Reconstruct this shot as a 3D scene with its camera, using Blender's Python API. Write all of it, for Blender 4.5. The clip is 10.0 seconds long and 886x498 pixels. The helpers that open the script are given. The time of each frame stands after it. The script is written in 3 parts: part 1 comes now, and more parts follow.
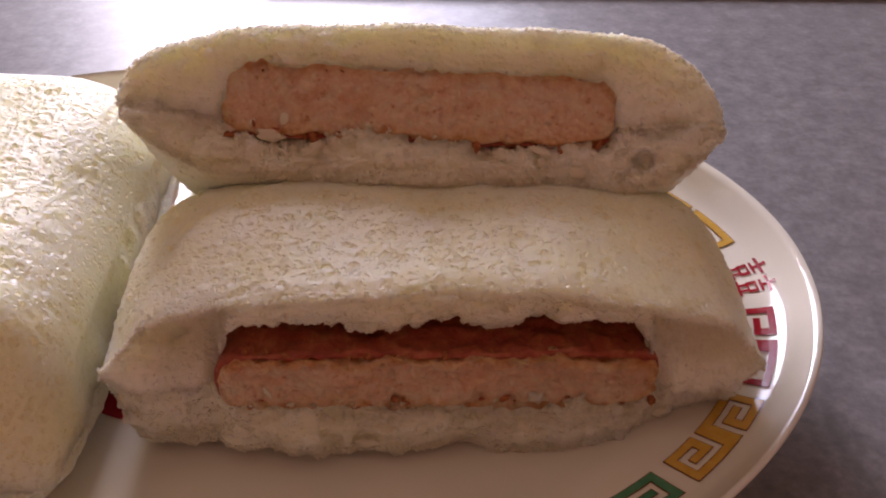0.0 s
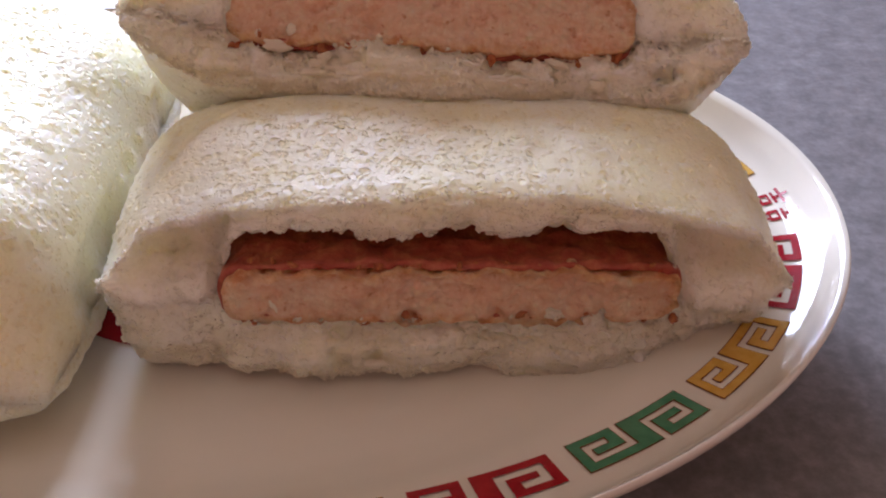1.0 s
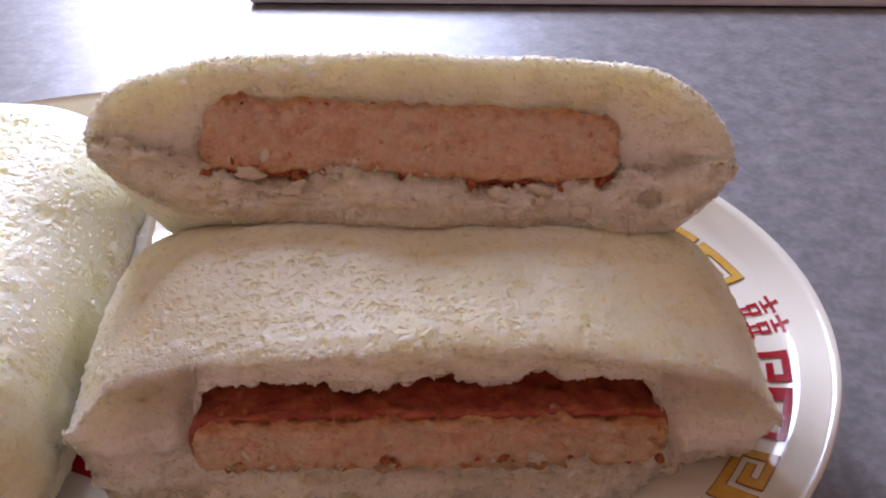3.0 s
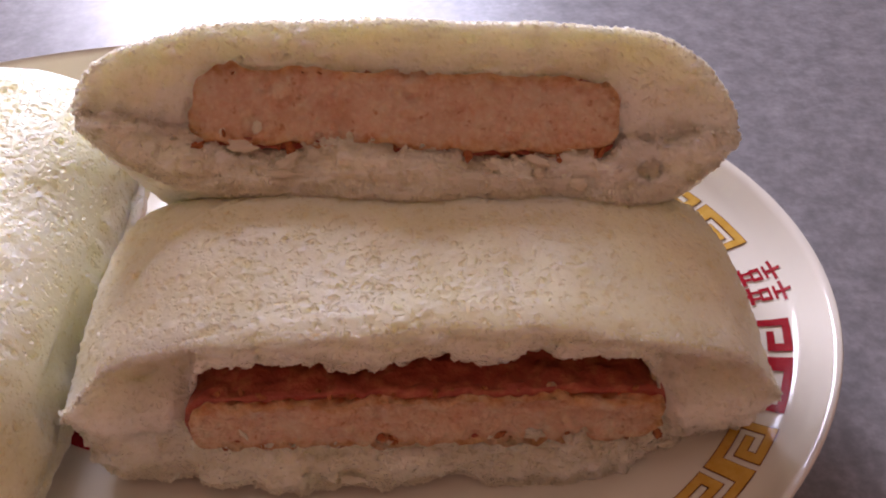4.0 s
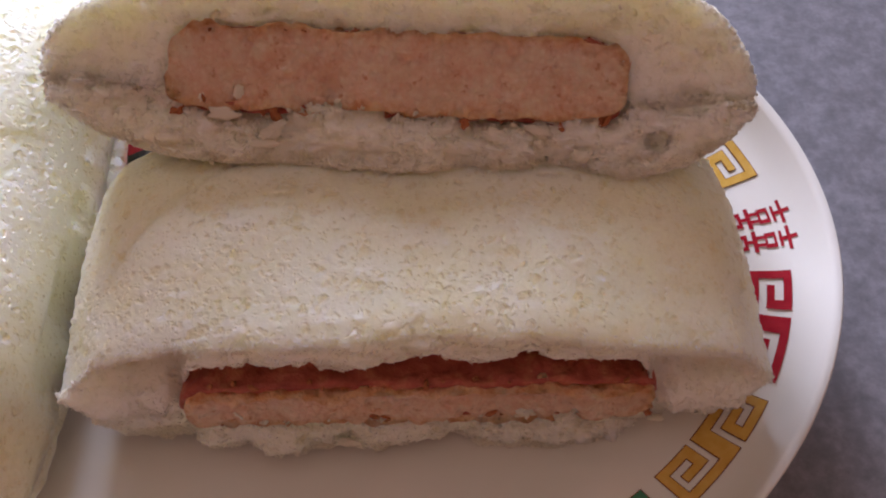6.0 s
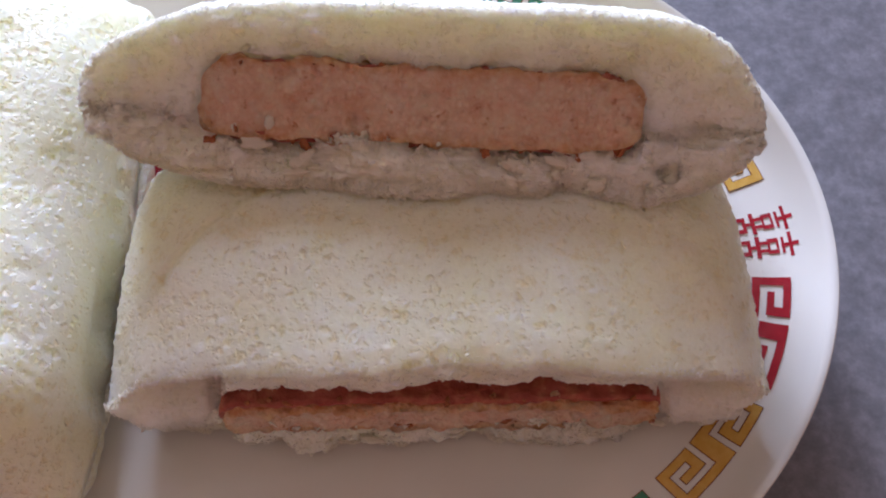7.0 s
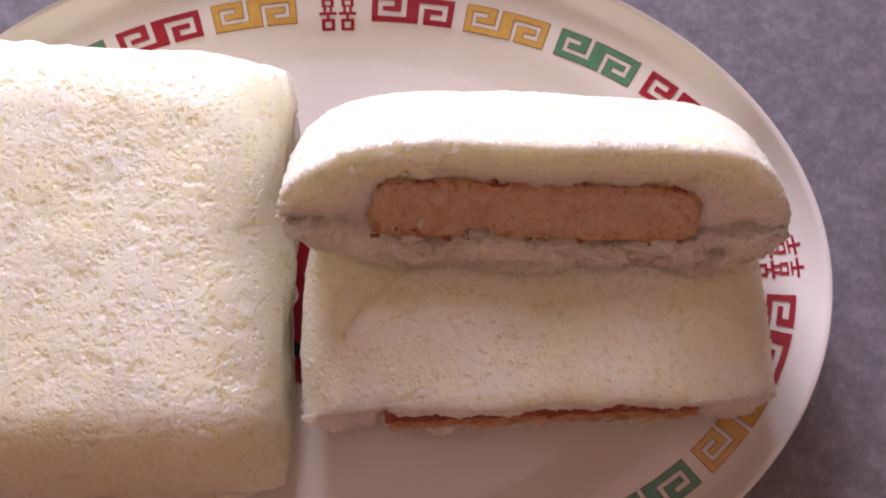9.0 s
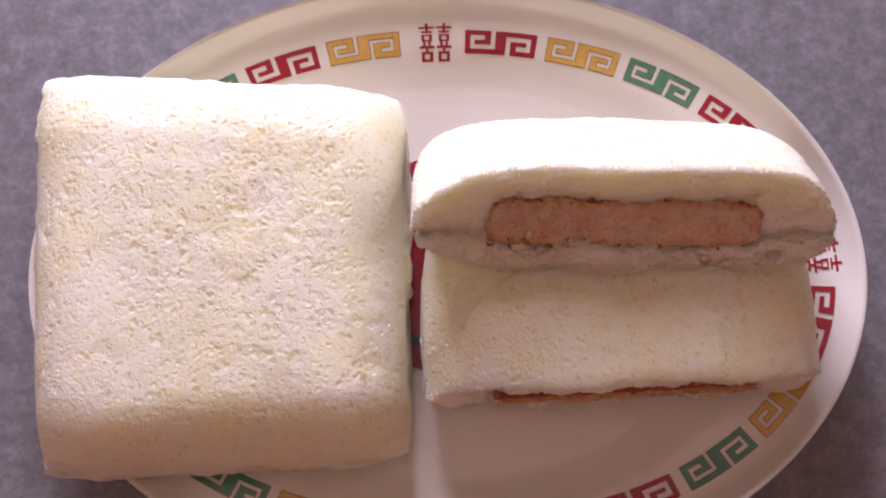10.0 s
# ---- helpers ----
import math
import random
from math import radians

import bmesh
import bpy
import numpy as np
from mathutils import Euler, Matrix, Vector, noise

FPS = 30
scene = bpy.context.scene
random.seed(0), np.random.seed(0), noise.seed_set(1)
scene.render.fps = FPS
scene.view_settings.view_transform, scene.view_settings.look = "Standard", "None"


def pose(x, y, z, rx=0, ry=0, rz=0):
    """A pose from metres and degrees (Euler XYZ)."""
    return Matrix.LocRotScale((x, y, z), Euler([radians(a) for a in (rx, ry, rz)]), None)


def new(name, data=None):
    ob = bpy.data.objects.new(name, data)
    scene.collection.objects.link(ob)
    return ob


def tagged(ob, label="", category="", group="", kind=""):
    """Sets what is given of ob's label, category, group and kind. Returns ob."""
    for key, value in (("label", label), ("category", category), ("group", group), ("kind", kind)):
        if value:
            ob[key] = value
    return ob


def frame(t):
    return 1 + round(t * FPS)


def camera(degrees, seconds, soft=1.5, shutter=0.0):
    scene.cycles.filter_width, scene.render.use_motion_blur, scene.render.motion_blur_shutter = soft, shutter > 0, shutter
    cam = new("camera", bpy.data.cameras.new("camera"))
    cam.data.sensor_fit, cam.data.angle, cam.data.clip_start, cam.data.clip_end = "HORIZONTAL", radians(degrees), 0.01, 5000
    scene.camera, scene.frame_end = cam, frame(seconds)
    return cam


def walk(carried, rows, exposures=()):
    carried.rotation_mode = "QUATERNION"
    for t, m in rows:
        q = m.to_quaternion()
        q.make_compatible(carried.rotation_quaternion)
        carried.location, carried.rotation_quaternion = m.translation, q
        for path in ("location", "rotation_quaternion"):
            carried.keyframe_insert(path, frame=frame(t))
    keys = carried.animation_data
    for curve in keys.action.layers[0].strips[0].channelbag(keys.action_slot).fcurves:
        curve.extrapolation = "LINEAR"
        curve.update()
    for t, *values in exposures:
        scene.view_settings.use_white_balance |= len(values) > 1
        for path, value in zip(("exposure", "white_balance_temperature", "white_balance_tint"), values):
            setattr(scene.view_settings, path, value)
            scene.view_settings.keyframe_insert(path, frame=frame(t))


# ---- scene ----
cam = camera(48.44, 10.0, soft=2.0)
ROWS = [
    (0, 0.05196, -0.14960, 0.14116, 53.465, 0.043, 1.504),
    (0.5, 0.05015, -0.15232, 0.12631, 54.461, -0.092, 1.517),
    (1, 0.04954, -0.15276, 0.12548, 53.511, -0.270, 1.578),
    (1.5, 0.05016, -0.15307, 0.12511, 53.733, -0.131, 1.419),
    (2, 0.05037, -0.15257, 0.12546, 54.069, -0.060, 1.329),
    (2.5, 0.05139, -0.14342, 0.13631, 53.776, -0.028, 1.182),
    (4, 0.05341, -0.12915, 0.14478, 49.218, 0.549, 1.165),
    (4.5, 0.05568, -0.12263, 0.15611, 44.340, 1.346, 1.729),
    (5, 0.05350, -0.11014, 0.16417, 40.646, 0.858, 1.868),
    (5.5, 0.05721, -0.10269, 0.16393, 37.253, 0.831, 1.908),
    (7, 0.05245, -0.08205, 0.18564, 26.678, 0.644, 2.562),
    (7.5, 0.05477, -0.06878, 0.20335, 23.402, 0.326, 2.452),
    (8, 0.05205, -0.05059, 0.22722, 18.656, 0.817, 1.876),
    (8.5, 0.03793, -0.04706, 0.24384, 13.740, -0.531, 1.705),
    (9, 0.02370, -0.04485, 0.25788, 12.337, -0.475, 1.429),
    (9.5, 0.00779, -0.04634, 0.27333, 11.201, -0.443, 0.943),
    (10, -0.00396, -0.04614, 0.30033, 10.834, -0.499, 0.652),
]
EXPOSURES = [(0.0, -0.51, 8200, 45), (0.5, -0.39, 7500, 42), (1.0, 0.1, 6900, 35), (2.0, 0.1, 6800, 36), (2.5, -0.01, 6700, 37), (4.0, -0.26, 7700, 45), (4.5, -0.24, 7400, 44), (5.0, -0.14, 6700, 39), (5.5, -0.22, 7000, 41), (7.0, -0.2, 6300, 36), (7.5, -0.21, 6900, 45), (8.0, -0.45, 7200, 47), (8.5, -0.5, 7600, 53), (10.0, -0.44, 7600, 58)]
walk(cam, [(t, pose(x, y, z, rx, ry, rz)) for t, x, y, z, rx, ry, rz in ROWS], EXPOSURES)

# ---- light: overcast daylight through the kitchen window ----
world = bpy.data.worlds.new("sky")
scene.world = world
world.use_nodes = True
wn = world.node_tree
sky = wn.nodes.new("ShaderNodeTexSky")
sky.sky_type, sky.sun_disc = "NISHITA", False
sky.sun_elevation, sky.sun_rotation = radians(35), radians(20)
wn.nodes["Background"].inputs["Strength"].default_value = 0.1
wn.links.new(sky.outputs[0], wn.nodes["Background"].inputs["Color"])


def area_lamp(name, x, y, z, w, h, power, colour, rx, rz=0):
    data = bpy.data.lights.new(name, "AREA")
    data.shape, data.size, data.size_y = "RECTANGLE", w, h
    data.energy, data.color = power, colour
    ob = new(name, data)
    ob.matrix_world = pose(x, y, z, rx, 0, rz)
    return ob


WALL_Y = 0.62
area_lamp("window_light", -0.145, WALL_Y + 0.03, 0.325, 0.25, 0.47, 15.8, (0.60, 0.80, 1.0), 90 + 180)
area_lamp("window_light_dim", 0.045, WALL_Y + 0.03, 0.325, 0.10, 0.47, 3.1, (0.50, 0.74, 1.0), 90 + 180)


# ---- numpy noise ----
def hashed(i, j, k, seed):
    with np.errstate(over="ignore"):
        h = (i.astype(np.uint32) * np.uint32(374761393) + j.astype(np.uint32) * np.uint32(668265263)
             + k.astype(np.uint32) * np.uint32(2147483647) + np.uint32(seed * 144269 + 7))
        h = (h ^ (h >> np.uint32(13))) * np.uint32(1274126177)
        h = (h ^ (h >> np.uint32(16))) * np.uint32(2246822519)
        h = h ^ (h >> np.uint32(15))
    return h.astype(np.float64) / 4294967296.0


def vnoise(p, size, seed=0):
    """Smooth value noise in -1..1 with cells of that size."""
    q = p / size + 1000.0
    b = np.floor(q).astype(np.int64)
    f = q - b
    f = f * f * (3 - 2 * f)
    out = 0
    for dx in (0, 1):
        for dy in (0, 1):
            for dz in (0, 1):
                w = (f[:, 0] if dx else 1 - f[:, 0]) * (f[:, 1] if dy else 1 - f[:, 1]) * (f[:, 2] if dz else 1 - f[:, 2])
                out = out + w * hashed(b[:, 0] + dx, b[:, 1] + dy, b[:, 2] + dz, seed)
    return out * 2 - 1


def pores(p, size, seed=0, fill=0.6):
    """Pits of 0..1: round holes of uneven size, one in some of the cells."""
    q = p / size + 1000.0
    b = np.floor(q).astype(np.int64)
    best = np.zeros(len(p))
    for dx in (-1, 0, 1):
        for dy in (-1, 0, 1):
            for dz in (-1, 0, 1):
                i, j, k = b[:, 0] + dx, b[:, 1] + dy, b[:, 2] + dz
                c = np.stack([i + hashed(i, j, k, seed + 1), j + hashed(i, j, k, seed + 2), k + hashed(i, j, k, seed + 3)], 1)
                r = 0.25 + 0.55 * hashed(i, j, k, seed + 4) ** 2
                there = hashed(i, j, k, seed + 5) < fill
                d = np.linalg.norm(q - c, axis=1)
                best = np.maximum(best, np.where(there, np.clip(1 - (d / r) ** 2, 0, 1), 0))
    return best


def foam(p, size, seed=0):
    """Open cells of 0..1 depth with thin uneven walls between them, each cell of its own depth."""
    p = p + size * 0.35 * np.stack([vnoise(p, size * 0.9, seed + k) for k in (31, 32, 33)], 1)
    q = p / size + 1000.0
    b = np.floor(q).astype(np.int64)
    f1, f2, own = np.full(len(p), 9.0), np.full(len(p), 9.0), np.zeros(len(p))
    for dx in (-1, 0, 1):
        for dy in (-1, 0, 1):
            for dz in (-1, 0, 1):
                i, j, k = b[:, 0] + dx, b[:, 1] + dy, b[:, 2] + dz
                c = np.stack([i + hashed(i, j, k, seed + 1), j + hashed(i, j, k, seed + 2), k + hashed(i, j, k, seed + 3)], 1)
                d = np.linalg.norm(q - c, axis=1)
                closer = d < f1
                f2 = np.where(closer, f1, np.minimum(f2, d))
                own = np.where(closer, hashed(i, j, k, seed + 4), own)
                f1 = np.where(closer, d, f1)
    return smooth((f2 - f1) * 1.7) * (0.15 + 0.85 * own ** 1.5)


def smooth(x):
    x = np.clip(x, 0, 1)
    return x * x * (3 - 2 * x)


def rise(e, r, p=1.0):
    """A rounded shoulder: 0 at the edge, 1 from r inwards."""
    return np.power(np.clip(1 - (1 - np.clip(e / r, 0, 1)) ** 2, 0, 1), 0.5 * p)


# ---- materials ----
def material(name):
    m = bpy.data.materials.new(name)
    m.use_nodes = True
    t = m.node_tree
    return m, t, t.nodes["Principled BSDF"]


def node(t, kind, **values):
    n = t.nodes.new(kind)
    for key, v in values.items():
        n.inputs[key].default_value = v
    return n


def ramp(t, source, stops):
    n = t.nodes.new("ShaderNodeValToRGB")
    while len(n.color_ramp.elements) < len(stops):
        n.color_ramp.elements.new(0.5)
    for e, (at, c) in zip(n.color_ramp.elements, stops):
        e.position, e.color = at, (*c, 1)
    t.links.new(source, n.inputs[0])
    return n.outputs[0]


def blend(t, fac, a, b, kind="MIX"):
    n = t.nodes.new("ShaderNodeMix")
    n.data_type, n.blend_type = "RGBA", kind
    for v, s in ((fac, n.inputs[0]), (a, n.inputs[6]), (b, n.inputs[7])):
        if isinstance(v, (int, float)):
            s.default_value = v
        elif isinstance(v, tuple):
            s.default_value = (*v, 1)
        else:
            t.links.new(v, s)
    return n.outputs[2]


def noise_of(t, scale, detail=4.0, rough=0.55, coords=None):
    n = node(t, "ShaderNodeTexNoise", Scale=scale, Detail=detail, Roughness=rough)
    t.links.new(coords or t.nodes.new("ShaderNodeTexCoord").outputs["Object"], n.inputs["Vector"])
    return n.outputs[0]


def cells_of(t, scale, feature="F1"):
    n = node(t, "ShaderNodeTexVoronoi", Scale=scale)
    n.feature = feature
    t.links.new(t.nodes.new("ShaderNodeTexCoord").outputs["Object"], n.inputs["Vector"])
    return n.outputs["Distance"]


def bumped(t, p, parts):
    last = None
    for height, strength, distance in parts:
        b = node(t, "ShaderNodeBump", Strength=strength, Distance=distance)
        t.links.new(height, b.inputs["Height"])
        if last:
            t.links.new(last, b.inputs["Normal"])
        last = b.outputs[0]
    t.links.new(last, p.inputs["Normal"])


def bread(name, light, deep, bump, glow, far, rough, gloss, pit_shade):
    """White crumb: broad blotches of cream, open pores with a tan shade painted in, fine fibrous grain."""
    m, t, p = material(name)
    where = t.nodes.new("ShaderNodeTexCoord").outputs["Object"]
    warp = node(t, "ShaderNodeTexNoise", Scale=600, Detail=3)
    t.links.new(where, warp.inputs["Vector"])
    shift = node(t, "ShaderNodeVectorMath")
    shift.operation = "MULTIPLY_ADD"
    t.links.new(warp.outputs["Color"], shift.inputs[0])
    shift.inputs[1].default_value = (0.0016, 0.0016, 0.0016)
    t.links.new(where, shift.inputs[2])
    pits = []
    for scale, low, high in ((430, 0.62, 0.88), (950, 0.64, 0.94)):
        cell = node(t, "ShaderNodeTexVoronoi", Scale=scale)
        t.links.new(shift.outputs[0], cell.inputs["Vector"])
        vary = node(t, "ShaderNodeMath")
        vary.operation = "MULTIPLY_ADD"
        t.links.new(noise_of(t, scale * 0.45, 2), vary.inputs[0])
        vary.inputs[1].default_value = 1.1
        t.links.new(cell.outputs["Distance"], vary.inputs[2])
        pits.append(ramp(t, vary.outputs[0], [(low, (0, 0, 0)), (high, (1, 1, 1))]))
    web = node(t, "ShaderNodeTexNoise", Scale=1700, Detail=4, Roughness=0.6)
    web.noise_type = "RIDGED_MULTIFRACTAL"
    t.links.new(shift.outputs[0], web.inputs["Vector"])
    base = ramp(t, noise_of(t, 45, 3), [(0.35, deep), (0.65, light)])
    grain = ramp(t, noise_of(t, 1600, 4), [(0.3, (0.94, 0.93, 0.89)), (0.7, (1.0, 1.0, 1.0))])
    tint = blend(t, 1.0, base, grain, "MULTIPLY")
    # tan multiplied into the pits stands for the dimmer scattered light inside them
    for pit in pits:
        tint = blend(t, pit_shade, tint, blend(t, pit, (0.95, 0.88, 0.70), (1.0, 1.0, 1.0)), "MULTIPLY")
    t.links.new(tint, p.inputs["Base Color"])
    p.inputs["Roughness"].default_value = rough
    p.inputs["Specular IOR Level"].default_value = gloss
    p.subsurface_method = "RANDOM_WALK"
    p.inputs["Subsurface Weight"].default_value = glow
    p.inputs["Subsurface Radius"].default_value = (far, far * 0.92, far * 0.72)
    p.inputs["Subsurface Scale"].default_value = 1.0
    bumped(t, p, [(pits[0], 0.7 * bump, 0.0007), (pits[1], 0.6 * bump, 0.0004), (web.outputs[0], 0.5 * bump, 0.0002)])
    return m


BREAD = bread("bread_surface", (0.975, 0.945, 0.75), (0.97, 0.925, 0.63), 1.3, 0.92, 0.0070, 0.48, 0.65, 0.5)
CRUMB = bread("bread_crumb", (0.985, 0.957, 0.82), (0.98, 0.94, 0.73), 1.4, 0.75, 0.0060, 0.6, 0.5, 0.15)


def fluff():
    """Thin torn shreds of crumb that let light through."""
    m, t, p = material("bread_fluff")
    tone = ramp(t, noise_of(t, 300, 3), [(0.3, (0.97, 0.92, 0.76)), (0.7, (0.98, 0.955, 0.84))])
    t.links.new(tone, p.inputs["Base Color"])
    p.inputs["Roughness"].default_value = 0.6
    thin = t.nodes.new("ShaderNodeBsdfTranslucent")
    t.links.new(tone, thin.inputs["Color"])
    mix = node(t, "ShaderNodeMixShader", Fac=0.5)
    t.links.new(p.outputs[0], mix.inputs[1])
    t.links.new(thin.outputs[0], mix.inputs[2])
    t.links.new(mix.outputs[0], t.nodes["Material Output"].inputs["Surface"])
    return m


FLUFF = fluff()


def meat():
    """Pale pressed mince: fine grains, orange blotches, patches of fried crust towards its rim."""
    m, t, p = material("pressed_meat")
    base = ramp(t, noise_of(t, 210, 6, 0.7), [(0.3, (0.85, 0.48, 0.30)), (0.5, (0.93, 0.68, 0.49)), (0.72, (0.96, 0.83, 0.66))])
    orange = ramp(t, noise_of(t, 95, 4, 0.6), [(0.50, (0, 0, 0)), (0.78, (0.6, 0.6, 0.6))])
    grain = ramp(t, cells_of(t, 950), [(0.1, (1.0, 1.0, 1.0)), (0.6, (0.93, 0.86, 0.78))])
    spots = ramp(t, noise_of(t, 520, 3), [(0.27, (0.72, 0.42, 0.24)), (0.38, (1.0, 1.0, 1.0))])
    tint = blend(t, orange, base, (0.74, 0.40, 0.20))
    tint = blend(t, 0.75, tint, grain, "MULTIPLY")
    tint = blend(t, 0.8, tint, spots, "MULTIPLY")
    rim = t.nodes.new("ShaderNodeAttribute")
    rim.attribute_name = "rim"
    mix = node(t, "ShaderNodeMath")
    mix.operation = "MULTIPLY_ADD"
    t.links.new(noise_of(t, 330, 5, 0.7), mix.inputs[0])
    mix.inputs[1].default_value = 1.5
    t.links.new(rim.outputs["Fac"], mix.inputs[2])
    level = node(t, "ShaderNodeMapRange")
    t.links.new(mix.outputs[0], level.inputs["Value"])
    level.inputs["From Min"].default_value, level.inputs["From Max"].default_value = 1.30, 1.80
    brown = ramp(t, noise_of(t, 420, 4), [(0.35, (0.68, 0.27, 0.10)), (0.6, (0.90, 0.55, 0.28))])
    t.links.new(blend(t, level.outputs[0], tint, brown), p.inputs["Base Color"])
    p.inputs["Roughness"].default_value = 0.6
    p.inputs["Subsurface Weight"].default_value = 0.6
    p.inputs["Subsurface Radius"].default_value = (0.003, 0.002, 0.0013)
    p.inputs["Subsurface Scale"].default_value = 1.0
    bumped(t, p, [(noise_of(t, 380, 6, 0.7), 0.9, 0.002), (cells_of(t, 950), 0.6, 0.0008), (noise_of(t, 2600, 3), 0.4, 0.0005)])
    return m


def crust():
    m, t, p = material("fried_crust")
    base = ramp(t, noise_of(t, 260, 5, 0.65), [(0.3, (0.33, 0.055, 0.034)), (0.5, (0.45, 0.10, 0.055)), (0.75, (0.62, 0.25, 0.12))])
    t.links.new(base, p.inputs["Base Color"])
    p.inputs["Roughness"].default_value = 0.45
    bumped(t, p, [(noise_of(t, 600, 5), 0.6, 0.001)])
    return m


MEAT, CRUST = meat(), crust()


def glaze():
    m, t, p = material("white_glazed_china")
    t.links.new(ramp(t, noise_of(t, 25, 2), [(0.3, (0.80, 0.765, 0.655)), (0.7, (0.83, 0.795, 0.69))]), p.inputs["Base Color"])
    t.links.new(ramp(t, noise_of(t, 60, 3), [(0.3, (0.06,) * 3), (0.8, (0.12,) * 3)]), p.inputs["Roughness"])
    p.inputs["IOR"].default_value = 1.55
    bumped(t, p, [(noise_of(t, 35, 2), 0.02, 0.002)])
    return m


def paint(name, a, b):
    m, t, p = material(name)
    t.links.new(ramp(t, noise_of(t, 500, 4), [(0.3, a), (0.7, b)]), p.inputs["Base Color"])
    p.inputs["Roughness"].default_value = 0.14
    p.inputs["IOR"].default_value = 1.55
    return m


GLAZE = glaze()
RED = paint("red_decal", (0.36, 0.012, 0.022), (0.44, 0.02, 0.03))
YELLOW = paint("yellow_decal", (0.66, 0.36, 0.06), (0.74, 0.44, 0.10))
GREEN = paint("green_decal", (0.04, 0.22, 0.12), (0.07, 0.30, 0.17))
BROWN = paint("brown_outline", (0.22, 0.06, 0.02), (0.28, 0.09, 0.03))
DARK = paint("black_decal", (0.015, 0.02, 0.018), (0.03, 0.035, 0.03))


def laminate():
    m, t, p = material("grey_mottled_laminate")
    a = ramp(t, noise_of(t, 150, 6, 0.7), [(0.32, (0.155, 0.152, 0.155)), (0.5, (0.205, 0.200, 0.205)), (0.68, (0.275, 0.268, 0.275))])
    b = ramp(t, noise_of(t, 480, 3), [(0.35, (0.86,) * 3), (0.65, (1.1,) * 3)])
    t.links.new(blend(t, 0.8, a, b, "MULTIPLY"), p.inputs["Base Color"])
    t.links.new(ramp(t, noise_of(t, 300, 3), [(0.3, (0.34,) * 3), (0.7, (0.46,) * 3)]), p.inputs["Roughness"])
    p.inputs["Specular IOR Level"].default_value = 0.36
    bumped(t, p, [(noise_of(t, 900, 3), 0.08, 0.0004)])
    return m


LAMINATE = laminate()


def plain(name, a, b, rough, scale=8, metal=0.0):
    m, t, p = material(name)
    t.links.new(ramp(t, noise_of(t, scale, 4), [(0.3, a), (0.7, b)]), p.inputs["Base Color"])
    p.inputs["Roughness"].default_value, p.inputs["Metallic"].default_value = rough, metal
    bumped(t, p, [(noise_of(t, scale * 12, 3), 0.1, 0.002)])
    return m


# peach, salmon and ceiling tones are set by the warm fill they bounce
WALL = plain("peach_bounce_paint", (0.77, 0.52, 0.33), (0.80, 0.55, 0.36), 0.8)
WARM = plain("salmon_bounce_paint", (0.90, 0.40, 0.29), (0.92, 0.44, 0.32), 0.8)
NORTH = plain("brown_wall_paint", (0.36, 0.26, 0.18), (0.39, 0.28, 0.20), 0.8)
CEILING = plain("pale_peach_bounce_paint", (0.86, 0.67, 0.50), (0.88, 0.70, 0.53), 0.8)
FLOOR = plain("brown_floor", (0.40, 0.25, 0.17), (0.48, 0.31, 0.22), 0.5)
WHITE = plain("white_window_paint", (0.76, 0.76, 0.74), (0.80, 0.80, 0.78), 0.4)
ALU = plain("pale_grey_metal", (0.55, 0.55, 0.57), (0.62, 0.62, 0.64), 0.4, 60)
TRAY_SHADOW = plain("tray_shadow_dark", (0.02, 0.02, 0.022), (0.03, 0.03, 0.032), 0.6, 60)


# ---- mesh helpers ----
def mesh_of(name, verts, faces, mat, smooth_shade=True):
    me = bpy.data.meshes.new(name)
    me.from_pydata([tuple(v) for v in np.asarray(verts).tolist()], [], faces)
    me.materials.append(mat)
    if smooth_shade:
        me.polygons.foreach_set("use_smooth", [True] * len(me.polygons))
    me.update()
    return me


def thing(name, label, category, m=None, group="", kind=""):
    ob = new(name)
    ob.matrix_world = m or Matrix()
    return tagged(ob, label, category, group, kind)


def child(name, me, parent, label=""):
    ob = new(name, me)
    ob.parent = parent
    return tagged(ob, label) if label else ob


def box_bm(bm, x0, x1, y0, y1, z0, z1):
    r = bmesh.ops.create_cube(bm, size=1.0)
    for v in r["verts"]:
        v.co = Vector((x0 + (v.co.x + 0.5) * (x1 - x0), y0 + (v.co.y + 0.5) * (y1 - y0), z0 + (v.co.z + 0.5) * (z1 - z0)))
    return r


def box_mesh(name, x0, x1, y0, y1, z0, z1, mat, bevel=0.0):
    bm = bmesh.new()
    box_bm(bm, x0, x1, y0, y1, z0, z1)
    if bevel:
        bmesh.ops.bevel(bm, geom=bm.edges[:], offset=bevel, segments=2, affect="EDGES", profile=0.5)
    me = bpy.data.meshes.new(name)
    bm.to_mesh(me)
    bm.free()
    me.materials.append(mat)
    return me


def setting(name, me, label, category):
    return tagged(new(name, me), label, category, kind="structure")


def loop_grid(rows, closed_rows=True):
    """Faces of a grid of verts [rows][columns], its rows joined round."""
    n, m = rows
    faces = []
    for i in range(n if closed_rows else n - 1):
        a, b = i * m, ((i + 1) % n) * m
        faces += [(a + j, a + j + 1, b + j + 1, b + j) for j in range(m - 1)]
    return faces


def displaced(me, amount):
    """Moves each vertex along its normal by amount(points, normals)."""
    n = len(me.vertices)
    co, no = np.empty(n * 3), np.empty(n * 3)
    me.vertices.foreach_get("co", co)
    me.vertex_normals.foreach_get("vector", no)
    co, no = co.reshape(-1, 3), no.reshape(-1, 3)
    d = amount(co, no)
    co = co + (no * d[:, None] if d.ndim == 1 else d)
    me.vertices.foreach_set("co", co.ravel())
    me.update()


